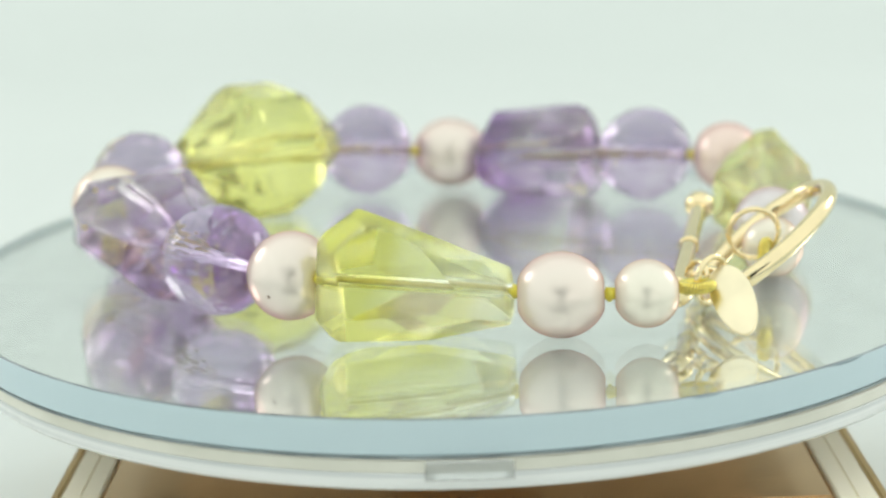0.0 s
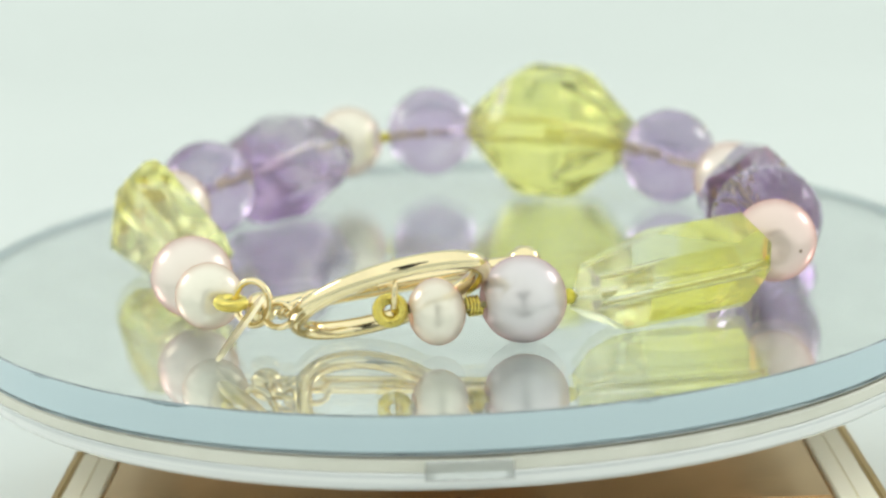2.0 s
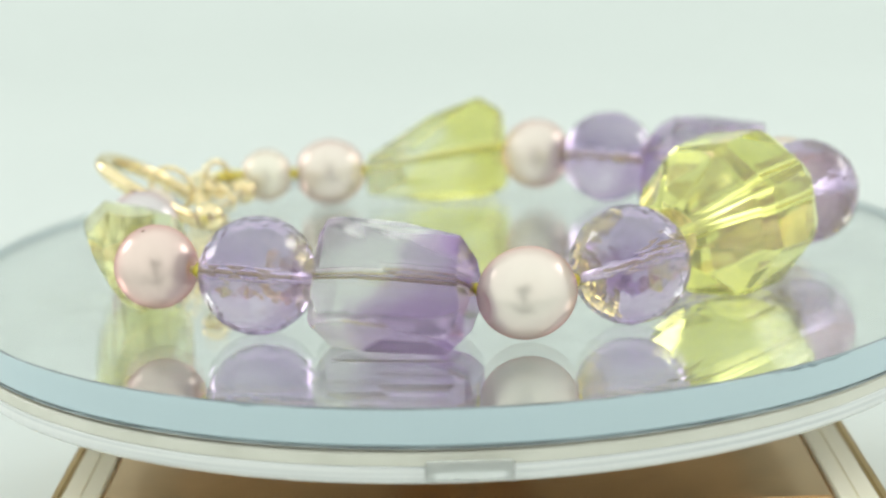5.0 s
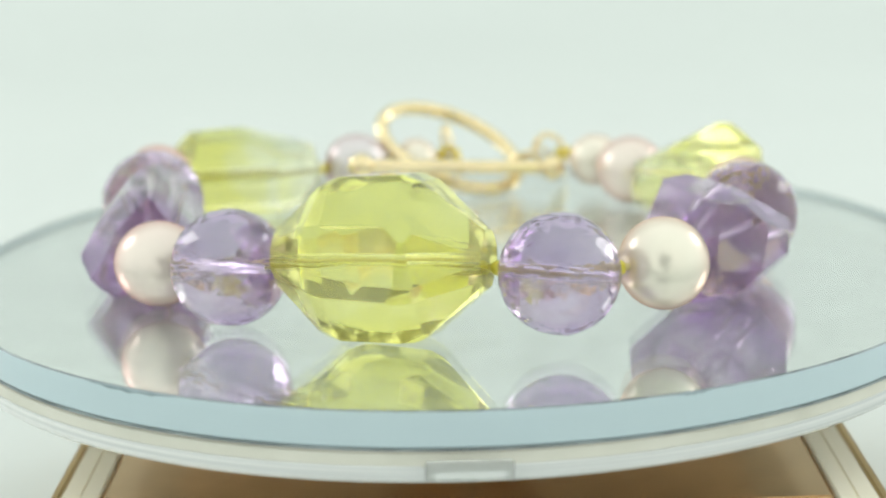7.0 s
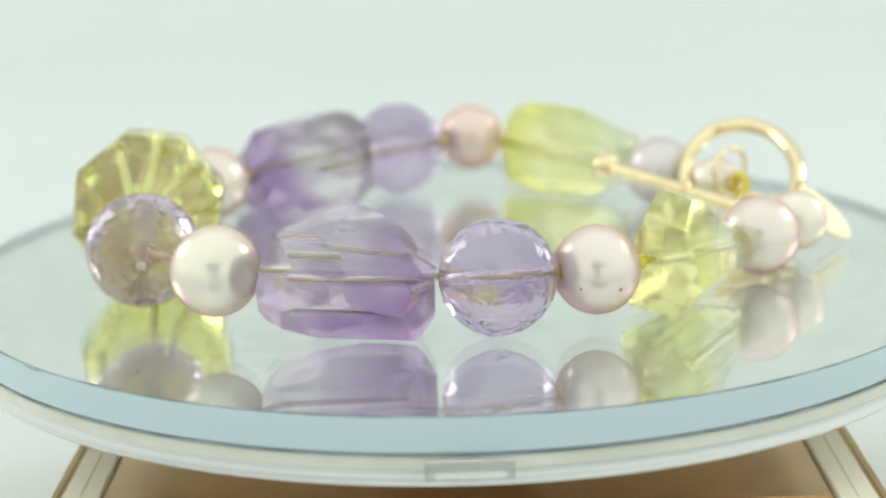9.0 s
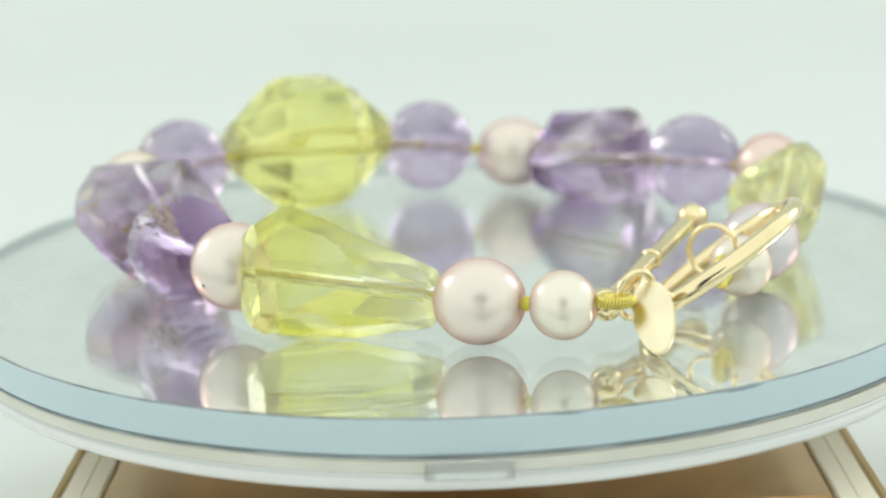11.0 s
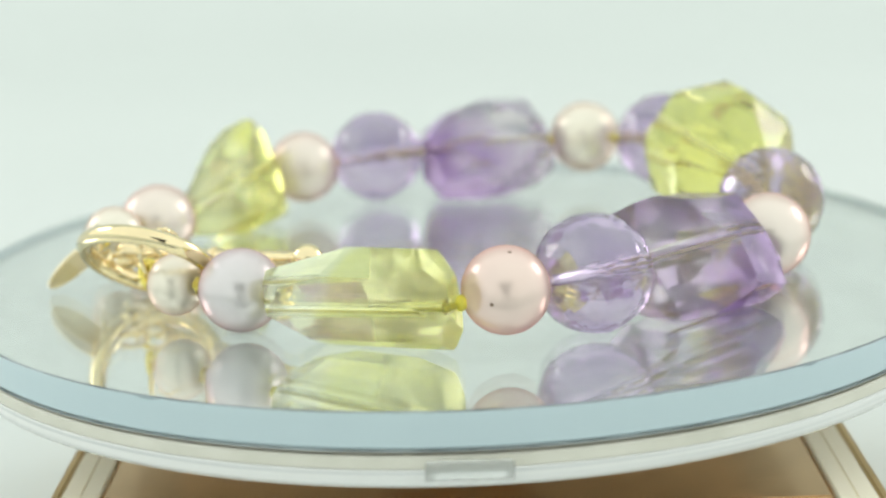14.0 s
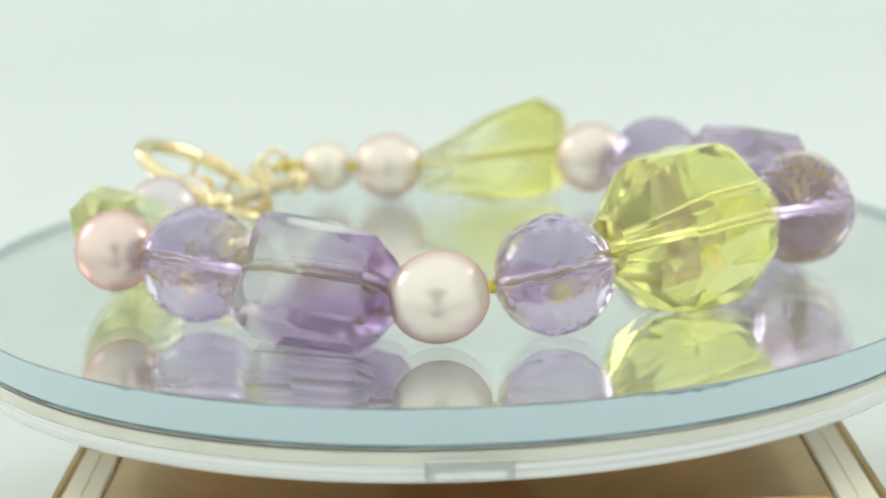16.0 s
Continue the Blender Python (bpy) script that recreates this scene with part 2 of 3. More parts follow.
def tube_along(points, radius, sides=10, closed=False):
    """A round wire through points (metres)."""
    bm = bmesh.new()
    n = len(points)
    loops = []
    up = Vector((0, 0, 1))
    for i, pt in enumerate(points):
        a = points[(i - 1) % n] if closed or i else pt
        b = points[(i + 1) % n] if closed or i < n - 1 else pt
        way = (b - a).normalized()
        side = way.cross(up)
        if side.length < 1e-3:
            side = way.cross(Vector((1, 0, 0)))
        side.normalize()
        over = side.cross(way)
        loops.append([bm.verts.new(pt + (side * math.cos(t) + over * math.sin(t)) * radius) for t in (2 * math.pi * k / sides for k in range(sides))])
    pairs = list(zip(loops, loops[1:])) + ([(loops[-1], loops[0])] if closed else [])
    for p, q in pairs:
        for k in range(sides):
            bm.faces.new((p[k], p[(k + 1) % sides], q[(k + 1) % sides], q[k]))
    if not closed:
        bm.faces.new(loops[0])
        bm.faces.new(loops[-1])
    return bm


def ring_wire(center, u, v, ru, rv, wire, steps=48, sides=12):
    """A wire hoop round center (mm), half-axes ru along u and rv along v."""
    u, v = Vector(u).normalized(), Vector(v).normalized()
    axis = u.cross(v).normalized()
    bm = bmesh.new()
    loops = []
    for i in range(steps):
        t = 2 * math.pi * i / steps
        out = u * math.cos(t) * ru + v * math.sin(t) * rv
        o = out.normalized()
        at = Vector(center) + out
        loops.append([bm.verts.new((at + (o * math.cos(s) + axis * math.sin(s)) * wire) * MM) for s in (2 * math.pi * k / sides for k in range(sides))])
    for p, q in zip(loops, loops[1:] + loops[:1]):
        for k in range(sides):
            bm.faces.new((p[k], p[(k + 1) % sides], q[(k + 1) % sides], q[k]))
    return bm


def lathe(profile, center=(0, 0), steps=128, close=True):
    """Turns a profile of (radius, z) in mm round an upright axis."""
    bm = bmesh.new()
    cx, cy = center
    loops = []
    for r, z in profile:
        if r == 0:
            loops.append([bm.verts.new(mm(cx, cy, z))])
        else:
            loops.append([bm.verts.new(mm(cx + r * math.cos(2 * math.pi * k / steps), cy + r * math.sin(2 * math.pi * k / steps), z)) for k in range(steps)])
    for p, q in zip(loops, loops[1:]):
        for k in range(steps):
            k1 = (k + 1) % steps
            if len(p) == 1:
                bm.faces.new((p[0], q[k], q[k1]))
            elif len(q) == 1:
                bm.faces.new((p[k], q[0], p[k1]))
            else:
                bm.faces.new((p[k], q[k], q[k1], p[k1]))
    return bm


def box(x0, x1, y0, y1, z0, z1, bevel=0.0):
    bm = bmesh.new()
    bmesh.ops.create_cube(bm, size=1)
    for v in bm.verts:
        v.co = mm((x0 + x1) / 2 + v.co.x * (x1 - x0), (y0 + y1) / 2 + v.co.y * (y1 - y0), (z0 + z1) / 2 + v.co.z * (z1 - z0))
    if bevel:
        bmesh.ops.bevel(bm, geom=bm.edges[:], offset=bevel * MM, segments=3, affect="EDGES")
    return bm


def thing(name, label, category, group=""):
    return tagged(new(name), label, category, group)


# ---- the photo corner ----
GROUND = -32.0


def build_backdrop():
    """One sheet of white paper: flat under the stand, then curving up behind it."""
    bm = bmesh.new()
    path = [(-900, GROUND), (380, GROUND)]
    for k in range(1, 25):
        a = radians(90 * k / 24)
        path.append((380 + 300 * math.sin(a), GROUND + 300 * (1 - math.cos(a))))
    path += [(680, 1000)]
    rows = [[bm.verts.new(mm(x, y, z)) for y, z in path] for x in (-900, 0, 900)]
    for p, q in zip(rows, rows[1:]):
        for k in range(len(path) - 1):
            bm.faces.new((p[k], p[k + 1], q[k + 1], q[k]))
    ob = new("backdrop", finish(bm, "backdrop", PAPER, True))
    tagged(ob, "seamless white paper sweep under and behind the stand", "backdrop", kind="structure")


build_backdrop()


# ---- the turntable ----
def build_base():
    base = thing("display_stand", "square gold-plated display stand with clear acrylic edge rails", "display stand")
    part("body", box(-35.2, 35.2, -37.6, 37.6, GROUND, -15.5, 0.6), GOLD_BASE, base)
    part("top_plate", box(-30.8, 30.8, -32.0, 37.2, -15.49, -13.5, 0.3), GOLD_BASE, base, "mirror-smooth gold top plate")
    for s in (-1, 1):
        for a, b, top in ((30.85, 32.45, -13.3), (32.48, 34.25, -13.4)):
            x0, x1 = sorted((s * a, s * b))
            part("edge_rail", box(x0, x1, -37.2, 37.2, -15.49, top, 0.14), FROSTED, base, "clear acrylic edge rail")
        x0, x1 = sorted((s * 34.28, s * 35.1))
        part("gold_trim", box(x0, x1, -37.4, 37.4, -15.49, -13.3, 0.2), GOLD_TRIM, base, "thin gold trim strip")
    part("spindle", lathe([(0, -13.5), (7, -13.5), (7, -6.3), (0, -6.3)], steps=48), GOLD_BASE, base, "short motor spindle under the disc")
    # small clear pane added to imitate a still light mark; flat arm under disc
    part("arm", box(0.8, 1.2, -48.2, -6.5, -6.62, -6.42, 0.05), MARK_HOLDER, base, "thin flat arm added to hold the imitated rim mark")
    part("rim_mark_pane", box(-2.6, 3.8, -48.3, -48.0, -4.9, -3.45, 0.1), RIM_MARK, base, "small clear pane added to imitate a mark of light in the rim")
    part("mark_foot", box(0.8, 1.2, -48.25, -48.05, -6.41, -4.91), MARK_HOLDER, base)
    for z0, z1 in ((-4.95, -4.87), (-4.25, -3.55)):
        part("mark_edge", box(-2.7, 3.9, -48.36, -48.29, z0, z1), RIM_MARK_EDGE, base, "grey line of the imitated rim mark")
    for x0 in (-2.7, 3.2):
        part("mark_edge", box(x0, x0 + 0.7, -48.36, -48.29, -4.86, -4.26), RIM_MARK_EDGE, base, "grey line of the imitated rim mark")
    return base


base = build_base()


def lean(toward, drop):
    """A slight tilt: the rim drops by that many mm in that direction."""
    d = Vector((math.cos(radians(toward)), math.sin(radians(toward)), 0))
    return Matrix.Rotation(math.atan2(drop, 47.5), 4, d.cross(Vector((0, 0, -1))))


MIRROR_LEAN = lean(-93, 0.36)
DISC_LEAN = lean(-70, 0.28)


def build_platter():
    disc = thing("turntable_disc", "thick clear acrylic turntable disc with polished rim", "turntable disc")
    part("disc", lathe([(0, -5.95), (46.7, -5.95), (47.05, -5.85), (47.25, -5.62), (47.3, -5.35), (47.3, -4.55), (47.28, -4.47), (47.24, -4.445), (0, -4.445)], (0.2, -0.1)), ACRYLIC, disc, m=DISC_LEAN)
    part("pad", lathe([(0, -4.44), (47.24, -4.44), (47.3, -4.38), (47.32, -3.5), (47.2, -3.38), (0, -3.38)], (0.1, -0.1)), PAD, disc, "cream adhesive pad", m=DISC_LEAN)
    return disc


disc = build_platter()


def build_mirror():
    c = (0.0, -0.1)
    mirror = thing("round_mirror", "round glass mirror plate with a pale blue cut edge", "mirror")
    bm = lathe([(46.6, -0.56), (46.6, -3.0), (47.3, -3.0), (47.5, -2.8), (47.5, -0.13), (47.41, 0.0), (0, 0.0)], c, 160, False)
    for f in bm.faces:
        if abs(f.calc_center_median().z) > 0 and math.hypot(*(f.calc_center_median().xy / MM - Vector(c))) > 46.9:
            f.material_index = 2 if f.calc_center_median().z > -0.14 * MM else 1
    part("glass", bm, [GLASS, EDGE_GLASS, CUT], mirror, m=MIRROR_LEAN)
    part("silvering", lathe([(0, -0.62), (46.55, -0.62), (46.55, -0.57), (0, -0.57)], c, 160), SILVER, mirror, "bright silver layer", m=MIRROR_LEAN)
    part("backing", lathe([(0, -3.29), (47.3, -3.29), (47.3, -3.01), (46.5, -3.01), (46.5, -0.63), (0, -0.63)], c, 160), BACKING, mirror, "pale backing paint", m=MIRROR_LEAN)
    part("edge_line", lathe([(47.31, -3.16), (47.46, -3.16), (47.46, -3.02), (47.31, -3.02), (47.31, -3.16)], c, 160), CUT, mirror, "dark lower edge line", m=MIRROR_LEAN)
    for at, span, tall in ((115, 11, 0.32), (-50, 5, 0.22), (169, 3.5, 0.2), (-67, 3, 0.16), (-5, 3, 0.18), (60, 2, 0.15)):
        bm = bmesh.new()
        upper, lower = [], []
        for k in range(13):
            a = radians(at + span * (k / 12 - 0.5))
            h = tall * math.sin(math.pi * k / 12) * (0.7 + 0.3 * math.sin(k * 2.3)) + 0.01
            for row, z in ((upper, -0.16), (lower, -0.16 - h)):
                row.append((bm.verts.new(mm(c[0] + 47.44 * math.cos(a), c[1] + 47.44 * math.sin(a), z)), bm.verts.new(mm(c[0] + 47.52 * math.cos(a), c[1] + 47.52 * math.sin(a), z))))
        for k in range(12):
            (ui, uo), (vi, vo), (li, lo), (mi, mo) = upper[k], upper[k + 1], lower[k], lower[k + 1]
            for f in ((uo, vo, mo, lo), (ui, li, mi, vi), (ui, vi, vo, uo), (li, lo, mo, mi)):
                bm.faces.new(f)
        bm.faces.new((upper[0][0], upper[0][1], lower[0][1], lower[0][0]))
        bm.faces.new((upper[12][0], lower[12][0], lower[12][1], upper[12][1]))
        part("edge_chip", bm, CHIP, mirror, "dark chip in the cut edge", m=MIRROR_LEAN)
    return mirror


mirror = build_mirror()

# ---- the bracelet ----
bracelet = thing("bracelet", "beaded bracelet of pearls, amethyst and lemon quartz with gold toggle clasp", "bracelet")
P1, P2 = Vector((15.6, -28.77, 3.45)), Vector((8.59, -28.36, 3.45))
P3, A1 = Vector((-13.88, -24.32, 4.75)), Vector((-20.61, -18.88, 4.98))
P4, A2 = Vector((-33.17, 0.9, 5.9)), Vector((-31.8, 10.42, 6.3))
B, A3 = Vector((-20.87, 20.26, 7.12)), Vector((-9.5, 28.73, 5.38))
P5, A4 = Vector((-0.16, 31.1, 4.3)), Vector((20.83, 22.2, 5.2))
P6, P7, P8 = Vector((29.08, 17.93, 5.5)), Vector((29.69, -6.21, 3.6)), Vector((28.56, -13.38, 3.2))


def string_bead(name, bm, mats, at, way, label, roll=0.0, smooth=False, turn=True):
    return part(name, bm, mats, bracelet, label, smooth, frame_along(at * MM, way, roll), turn)


def pearls():
    pits = {
        "pinkish white pearl": [((-0.43, -0.86, -0.25), 0.16), ((-0.96, -0.16, -0.21), 0.12)],
        "rosy pink pearl with small pits": [((0.26, 0.22, 0.94), 0.16), ((0.99, 0.09, -0.07), 0.17)],
    }
    for at, way, rx, rz, mat, label in (
        (P1, P1 - P2, 2.8, 2.85, PEARL_CREAM, "small cream pearl beside the gold wire"),
        (P2, P1 - P2, 3.85, 3.6, PEARL_PINK, "large pinkish white pearl"),
        (P3, A1 - P3, 3.7, 3.8, PEARL_PINK, "pinkish white pearl"),
        (P4, A2 - P4, 3.75, 3.85, PEARL_CREAM, "cream pearl"),
        (P5, P5 - A3, 4.2, 3.8, PEARL_PINK, "pale peach pearl"),
        (P6, P6 - A4, 3.6, 3.6, PEARL_ROSE, "rosy pink pearl with small pits"),
        (P7, P8 - P7, 3.6, 3.6, PEARL_LILAC, "lilac grey pearl"),
        (P8, P8 - P7, 2.35, 2.75, PEARL_CREAM, "small cream pearl beside the clasp"),
    ):
        ob = string_bead("pearl", pearl_mesh(rx, rz), mat, at, way, label, smooth=True)
        turn = frame_along(Vector((0, 0, 0)), way).to_3x3().inverted()
        for spot, r in pits.get(label, ()):
            bm = bmesh.new()
            bmesh.ops.create_icosphere(bm, subdivisions=2, radius=r * MM)
            d = turn @ Vector(spot).normalized()
            for v in bm.verts:
                v.co -= d * v.co.dot(d) * 0.75
            part("pit", bm, PIT, ob, "tiny brown pit", True, Matrix.Translation(Vector((d.x * rx, d.y * rz, d.z * rz)) * MM * 0.998))


def round_amethysts():
    for at, way, r in ((A1, P3 - A1, 4.95), (A2, B - A2, 4.97), (A3, P5 - A3, 5.03), (A4, P6 - A4, 5.04)):
        string_bead("amethyst_bead", round_cut(r), [AMETHYST, DRILL], at, way, "round faceted pale violet amethyst bead")


def lemon_barrel():
    rng = random.Random(4)
    cuts = []
    for k in range(8):
        cuts.append(facet(45 * k, rng.uniform(-2, 2), 6.75 + rng.uniform(-0.12, 0.12)))
        for s in (-1, 1):
            cuts.append(facet(45 * k + 22.5 + rng.uniform(-3, 3), s * 22, 7.7 + rng.uniform(-0.1, 0.1)))
            cuts.append(facet(45 * k + rng.uniform(-3, 3), s * 19, 7.3 + rng.uniform(-0.05, 0.08)))
            cuts.append(facet(45 * k + rng.uniform(-3, 3), s * 39, 7.5 + rng.uniform(-0.12, 0.1)))
            cuts.append(facet(45 * k + 22.5 + rng.uniform(-3, 3), s * 42, 7.85 + rng.uniform(-0.1, 0.1)))
    cuts += [facet(0, 90, 9.0), facet(0, -90, 9.0)]
    string_bead("lemon_quartz_bead", ground_gem(cuts, ((-8.97, 0, 0), (8.97, 0, 0)), 0.5), [LEMON, DRILL], B, A3 - A2, "large faceted yellow-green lemon quartz barrel bead", 9, turn=False)


def between(a, ra, b, rb):
    w = (b - a).normalized()
    return a + w * ra, b - w * rb


def stone(name, a, b, cuts, bore, mats, label, hole=0.42, worn=0.2):
    """An irregular ground stone strung from a to b."""
    h = (b - a).length / 2
    (y0, z0), (y1, z1) = bore
    gem = ground_gem([facet(*c) for c in cuts], ((-h + 0.35, y0, z0), (h - 0.35, y1, z1)), hole, worn)
    string_bead(name, gem, [mats, DRILL], (a + b) / 2, b - a, label, turn=False)
    m = frame_along((a + b) / 2, b - a)
    return m @ Vector((-h, y0, z0)), m @ Vector((h, y1, z1))


def nuggets():
    s, e = between(A1, 5.0, P4, 3.9)
    s.z, e.z = 5.2, 5.9
    stone("amethyst_nugget", s, e, (
        (78, -15, 4.85), (75, 0, 5.15), (88, 10, 5.0), (63, -15, 5.1), (103, 30, 5.6), (90, 60, 6.7), (85, -45, 5.7), (137, -30, 4.9), (157, 15, 5.3), (169, -45, 5.6),
        (180, -60, 6.2), (235, 15, 5.7), (223, 30, 6.3), (215, -15, 5.6), (270, 0, 5.4), (282, 15, 5.7), (285, 0, 5.4), (315, 0, 5.8), (330, -60, 7.5), (0, 15, 7.6),
        (0, -15, 7.2), (15, 50, 7.6), (45, 0, 6.3), (270, -50, 7.6), (270, 45, 7.3), (315, 45, 7.6), (0, 90, 7.3), (60, 75, 7.4), (120, 75, 6.9), (0, -90, 7.2)), ((0, 0), (0, 0)),
        AMETHYST_ZONED, "faceted barrel-shaped amethyst nugget, part clear and part purple", worn=0.45)
    s, e = between(P5, 4.0, A4, 5.1)
    s.z, e.z = 5.0, 5.3
    stone("amethyst_nugget", s, e, (
        (141, -15, 3.65), (120, 0, 4.5), (88, -6, 4.6), (45, 0, 4.6), (31, 15, 4.7), (31, -15, 5.1), (34, 30, 4.7), (47, -15, 4.75), (180, 0, 4.6), (188, -15, 5.2), (211, 0, 4.7),
        (270, 0, 5.05), (255, 0, 5.35), (250, -15, 5.8), (254, -45, 7.0), (275, -45, 7.3), (254, 45, 7.6), (290, 45, 7.6), (315, 0, 6.6), (329, 15, 6.6), (60, -70, 6.4),
        (90, 62, 7.5), (0, 60, 7.6), (0, -60, 7.9), (180, 60, 7.4), (0, 90, 6.75), (0, -90, 6.5)),
        ((0, 0), (0, 0)), AMETHYST_DARK, "box-shaped smoky amethyst nugget with a clear band", worn=0.22)


def drops():
    s, e = between(P2, 3.8, P3, 3.75)
    s.z, e.z = 3.6, 4.8
    short = stone("lemon_quartz_drop", s, e, (
        (157, 15, 2.9), (154, 30, 3.9), (171, 30, 3.8), (135, 0, 3.6), (171, -30, 5.1), (110, -15, 3.85), (78, -15, 4.85), (69, -30, 4.3), (34, -30, 4.4), (16, -15, 4.2), (0, -30, 4.7),
        (60, -75, 6.9), (47, 15, 7.6), (92, 40, 8.4), (0, 35, 8.3), (313, -15, 4.3), (266, -15, 4.4), (270, 0, 4.45), (266, 15, 5.6), (288, 40, 8.2), (225, 0, 3.7), (92, 62, 9.0), (268, 62, 8.5), (0, 60, 9.3), (180, 70, 6.85), (0, 90, 8.2), (0, -90, 7.5)),
        ((-0.3, 0), (2.6, 0.4)), PALE_LEMON, "faceted pale lemon quartz drop bead, thin towards the clasp", 0.6)
    s, e = between(P7, 3.6, P6, 3.6)
    s.z, e.z = 3.6, 4.35
    long = stone("lemon_quartz_drop", s, e, (
        (0, 30, 3.0), (17, 30, 3.1), (0, -25, 3.2), (30, -60, 6.5), (210, 0, 4.0), (195, 0, 4.7), (180, -25, 7.2), (188, 15, 6.2), (180, -75, 8.2), (78, -15, 4.0), (75, 0, 3.95),
        (63, -15, 3.6), (51, -30, 4.7), (135, 0, 6.2), (125, -15, 6.0), (110, 45, 8.9), (270, 0, 3.8), (257, -30, 5.2), (282, -15, 4.4), (240, 0, 4.0), (300, 0, 4.0), (233, 45, 8.2), (290, 40, 7.4), (0, 90, 9.0), (0, -90, 8.3)),
        ((-1.2, 0), (-2.9, 0.3)), PALE_LEMON, "long faceted pale lemon quartz drop bead", 0.6)
    return short, long


pearls()
round_amethysts()
lemon_barrel()
(THIN, THICK), (LONG_THIN, LONG_THICK) = drops()
nuggets()

ORDER = [P1, P2, THIN, THICK, P3, A1, P4, A2, B, A3, P5, A4, P6, LONG_THICK, LONG_THIN, P7, P8]


def thread_and_knots():
    ends = [Vector((18.4, -28.3, 3.7))] + ORDER + [Vector((27.3, -15.9, 3.4))]
    pts = []
    for a, b in zip(ends, ends[1:]):
        for k in range(6):
            pts.append((a + (b - a) * k / 6) * MM)
    pts.append(ends[-1] * MM)
    part("thread", tube_along(pts, 0.3 * MM, 8), SILK, bracelet, "yellow silk thread", True)
    spots = []
    for a, ra, b, rb in ((P1, 2.8, P2, 3.85), (A1, 4.95, P3, 3.7), (P4, 3.75, A2, 4.97), (A3, 5.03, P5, 3.85), (A4, 5.04, P6, 3.6)):
        x, y = between(a, ra, b, rb)
        spots.append((x + y) / 2)
    for a, ra, b in ((P2, 3.9, THIN), (P3, 3.8, THICK), (P4, 3.9, A1), (P5, 3.95, A4), (P6, 3.75, LONG_THICK), (P7, 3.75, LONG_THIN), (A2, 5.1, B), (A3, 5.15, B)):
        spots.append(a + (b - a).normalized() * ra)
    for k, at in enumerate(spots):
        bm = bmesh.new()
        bmesh.ops.create_icosphere(bm, subdivisions=2, radius=0.62 * MM)
        for v in bm.verts:
            v.co *= 1 + 0.12 * math.sin(9 * v.co.x / MM + 7 * v.co.z / MM + k)
        part("knot", bm, KNOT, bracelet, "", True, Matrix.Translation(at * MM))


thread_and_knots()


def bullion(a, b, r):
    """A short coil of fine gold wire from a to b."""
    a, b = Vector(a), Vector(b)
    w = (b - a).normalized()
    u = w.cross(Vector((0, 0, 1))).normalized()
    v = u.cross(w)
    turns = max(4, int((b - a).length / 0.25))
    pts = []
    for k in range(turns * 10 + 1):
        t = k / (turns * 10)
        ang = 2 * math.pi * turns * t
        pts.append((a + (b - a) * t + (u * math.cos(ang) + v * math.sin(ang)) * r) * MM)
    part("wire_coil", tube_along(pts, 0.15 * MM, 6), GOLD_WIRE, bracelet, "bright yellow coiled gold wire", True)


def bullion_loop(center, u, v, ru, rv):
    """A coil of fine gold wire bent into a closed loop round center (mm)."""
    u, v = Vector(u).normalized(), Vector(v).normalized()
    axis = u.cross(v)
    turns, r = 36, 0.42
    pts = []
    for k in range(turns * 9):
        t = 2 * math.pi * k / (turns * 9)
        out = (u * math.cos(t) + v * math.sin(t)).normalized()
        ang = turns * t
        pts.append((Vector(center) + u * math.cos(t) * ru + v * math.sin(t) * rv + (out * math.cos(ang) + axis * math.sin(ang)) * r) * MM)
    part("wire_coil", tube_along(pts, 0.12 * MM, 6, True), GOLD_WIRE, bracelet, "loop of bright yellow coiled gold wire", True)


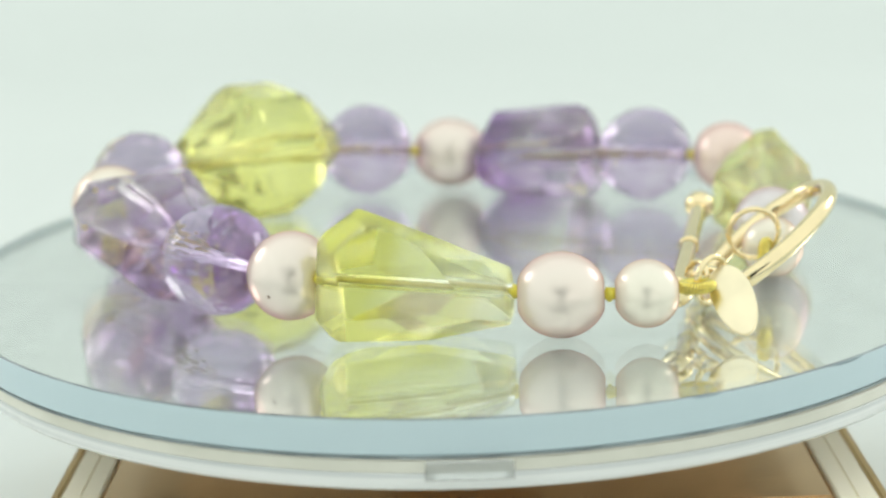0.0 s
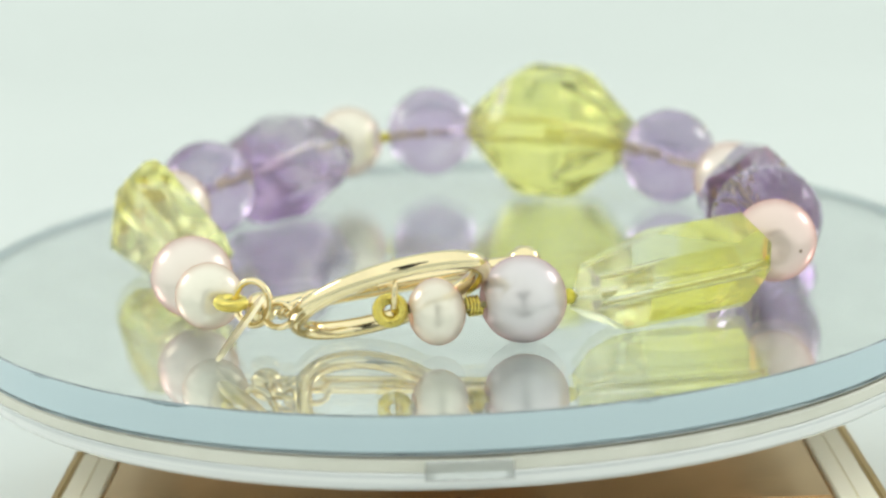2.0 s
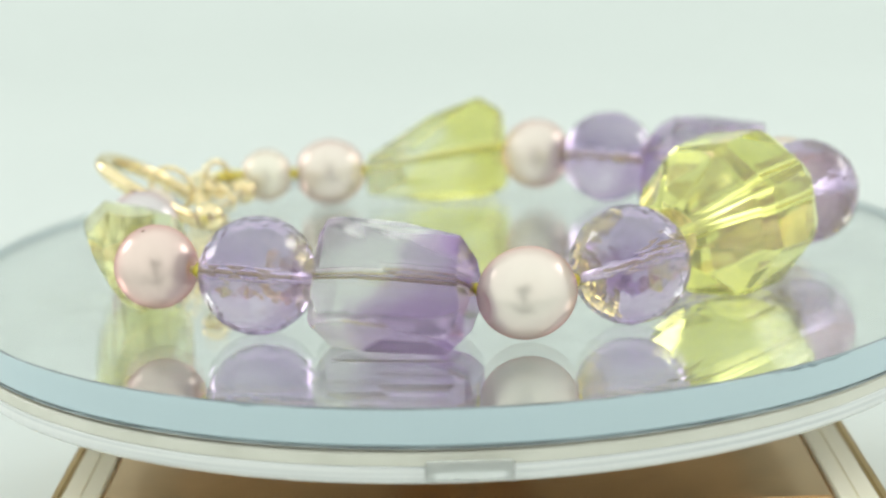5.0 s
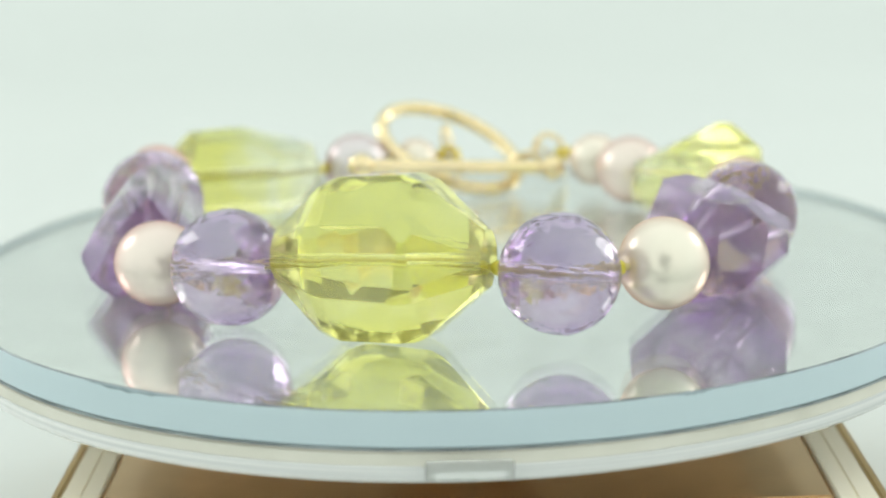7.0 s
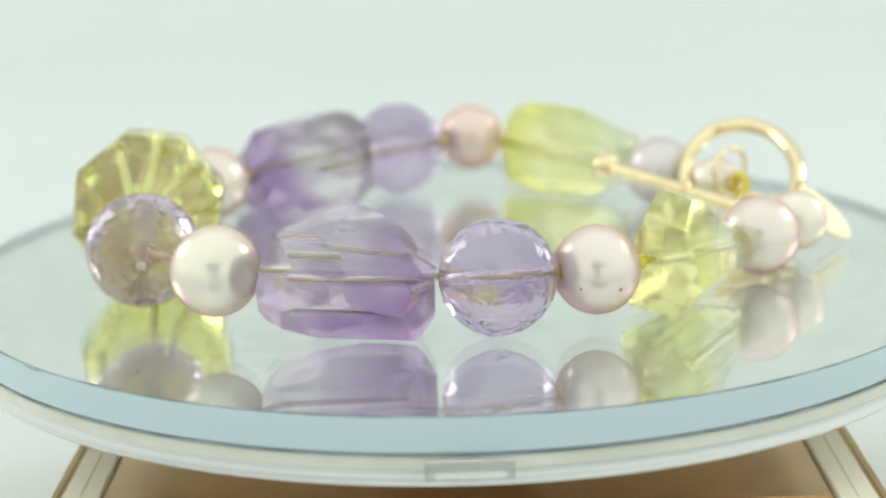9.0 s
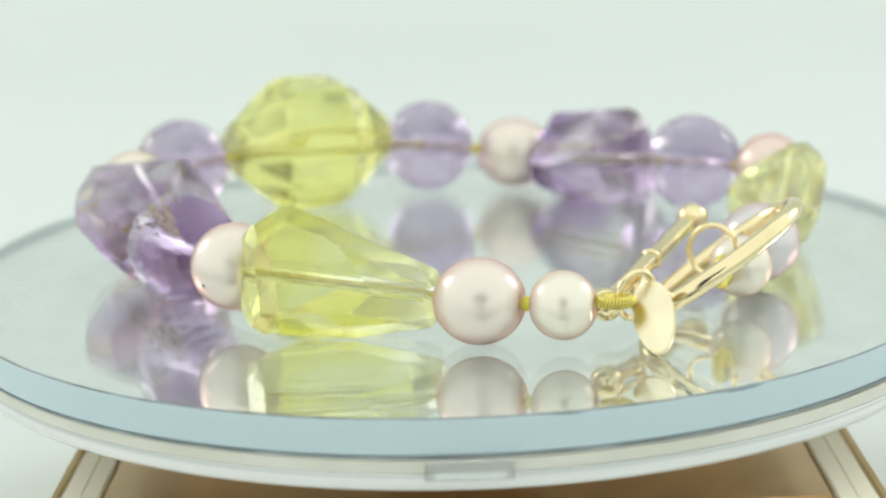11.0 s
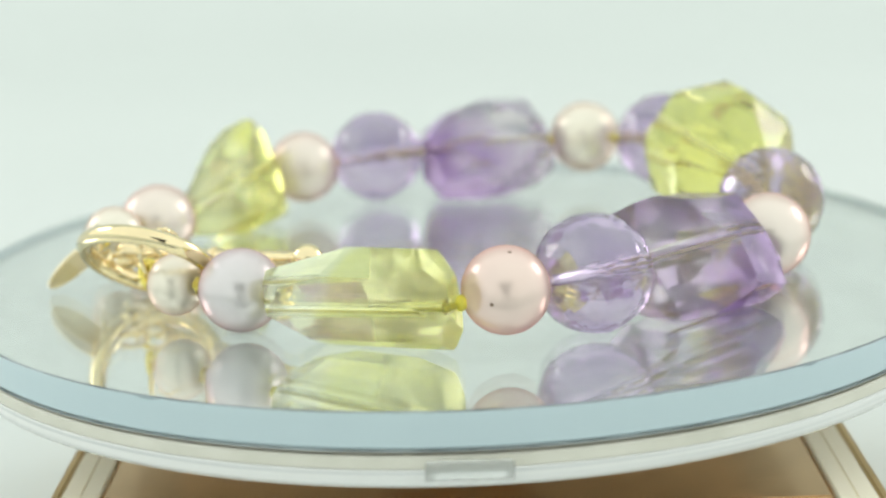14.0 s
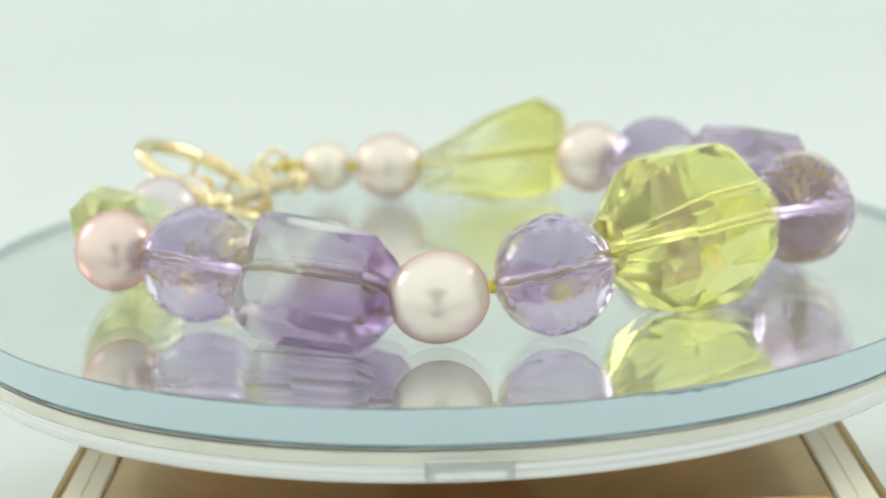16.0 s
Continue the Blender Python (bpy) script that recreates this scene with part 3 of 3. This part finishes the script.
def clasp():
    c = (27.2, -17.0, 4.65)
    part("toggle_ring", ring_wire(c, (12.3, 0.4, 8.4), (4.2, 14.4, 2.4), 6.8, 7.3, 0.8, 72, 14), GOLD, bracelet, "polished gold toggle ring", True)
    e1, e2 = Vector((23.34, -3.18, 4.95)), Vector((18.5, -25.1, 2.6))
    bar = part("toggle_bar", tube_along([(e1 + (e2 - e1) * k / 12) * MM for k in range(13)], 0.78 * MM, 14), GOLD, bracelet, "straight gold toggle bar", True)
    for e in (e1, e2):
        bm = bmesh.new()
        bmesh.ops.create_uvsphere(bm, u_segments=24, v_segments=14, radius=1.42 * MM)
        part("ball_end", bm, GOLD, bar, "", True, Matrix.Translation(e * MM))
    mid = e1 + (e2 - e1) * 0.5
    part("collar", tube_along([(mid + (e2 - e1).normalized() * d) * MM for d in (-0.25, 0, 0.25)], 0.95 * MM, 14), GOLD, bar, "", True)
    # links and jump rings
    part("jump_ring", ring_wire((21.2, -26.6, 3.9), (0.75, 0.6, 0.1), (0, 0, 1), 1.75, 1.9, 0.28), GOLD, bracelet, "thin gold jump ring", True)
    part("jump_ring", ring_wire((26.4, -16.2, 5.2), (0.94, -0.34, 0), (0.1, 0, 1), 2.2, 2.2, 0.26), GOLD, bracelet, "thin gold jump ring", True)
    part("link", ring_wire((22.8, -24.9, 3.0), (1, 0.7, -0.2), (-0.3, 0.6, 0.8), 1.3, 1.0, 0.28), GOLD, bracelet, "", True)
    part("link", ring_wire((21.6, -23.4, 3.1), (-0.6, 1, 0.1), (0.8, 0.3, 0.9), 1.4, 0.9, 0.28), GOLD, bracelet, "", True)
    part("link", ring_wire((20.9, -21.6, 3.2), (-0.4, 1, 0.1), (0.2, 0.1, 1), 1.4, 0.9, 0.28), GOLD, bracelet, "", True)
    bullion_loop((19.75, -28.05, 3.75), (1, 0.2, 0), (-0.2, 1, 0), 1.25, 0.85)
    bullion((28.85, -10.9, 3.35), (29.05, -9.75, 3.4), 0.75)
    bullion_loop((27.35, -16.9, 3.5), (0.37, 0.93, 0), (0, 0, 1), 1.0, 1.0)
    # oval tag
    bm = bmesh.new()
    bmesh.ops.create_cone(bm, cap_ends=True, segments=48, radius1=1, radius2=1, depth=0.35)
    for v in bm.verts:
        v.co = mm(v.co.x * 1.75, v.co.y * 3.4 * (1 - 0.12 * v.co.y), v.co.z)
    bmesh.ops.bevel(bm, geom=[e for e in bm.edges if len(e.link_faces) == 2 and e.calc_face_angle(0) > 1], offset=0.08 * MM, segments=2, affect="EDGES")
    up = Vector((-0.25, 0.70, 0.67)).normalized()
    face = Vector((-0.33, -0.55, 0.77)).normalized()
    face = (face - up * face.dot(up)).normalized()
    m = Matrix.Translation(mm(22.8, -27.9, 2.75)) @ Matrix((up.cross(face), up, face)).transposed().to_4x4()
    part("tag", bm, GOLD_SATIN, bracelet, "plain oval satin gold tag", False, m)


clasp()


# ---- the filming camera on its tripod, seen dark in the pearls ----
def build_film_camera():
    rig = thing("film_camera", "black camera on a slim dark tripod behind the lens", "camera")
    turn = look(EYE, AIM, 0)
    bm = bmesh.new()
    for r0, z0, z1 in ((26, 6, 60),):
        bmesh.ops.create_cone(bm, cap_ends=True, segments=48, radius1=r0 * MM, radius2=r0 * MM, depth=(z1 - z0) * MM, matrix=Matrix.Translation(mm(0, 0, (z0 + z1) / 2)))
    part("lens_barrel", bm, BLACK, rig, "", False, turn)
    part("camera_body", box(-30, 30, -262, -236, 2, 92, 5), BLACK, rig)
    # unseen panel, sized to give the dark bars reflected in the pearls
    part("dark_panel", box(-64, 64, -232, -214, 64, 130, 4), BLACK, rig, "wide dark panel above the lens, added for the dark bars in the pearls")
    part("tripod_column", box(-14, 14, -280, -255, GROUND, 12, 2), BLACK, rig)
    return rig


build_film_camera()


# ---- what turns ----
def motions():
    rows = [(k * 0.2, pose(0, 0, 0, 0, 0, SPIN * k * 0.2)) for k in range(81)]
    walk(disc, rows)
    walk(mirror, rows)
    walk(bracelet, rows)


motions()
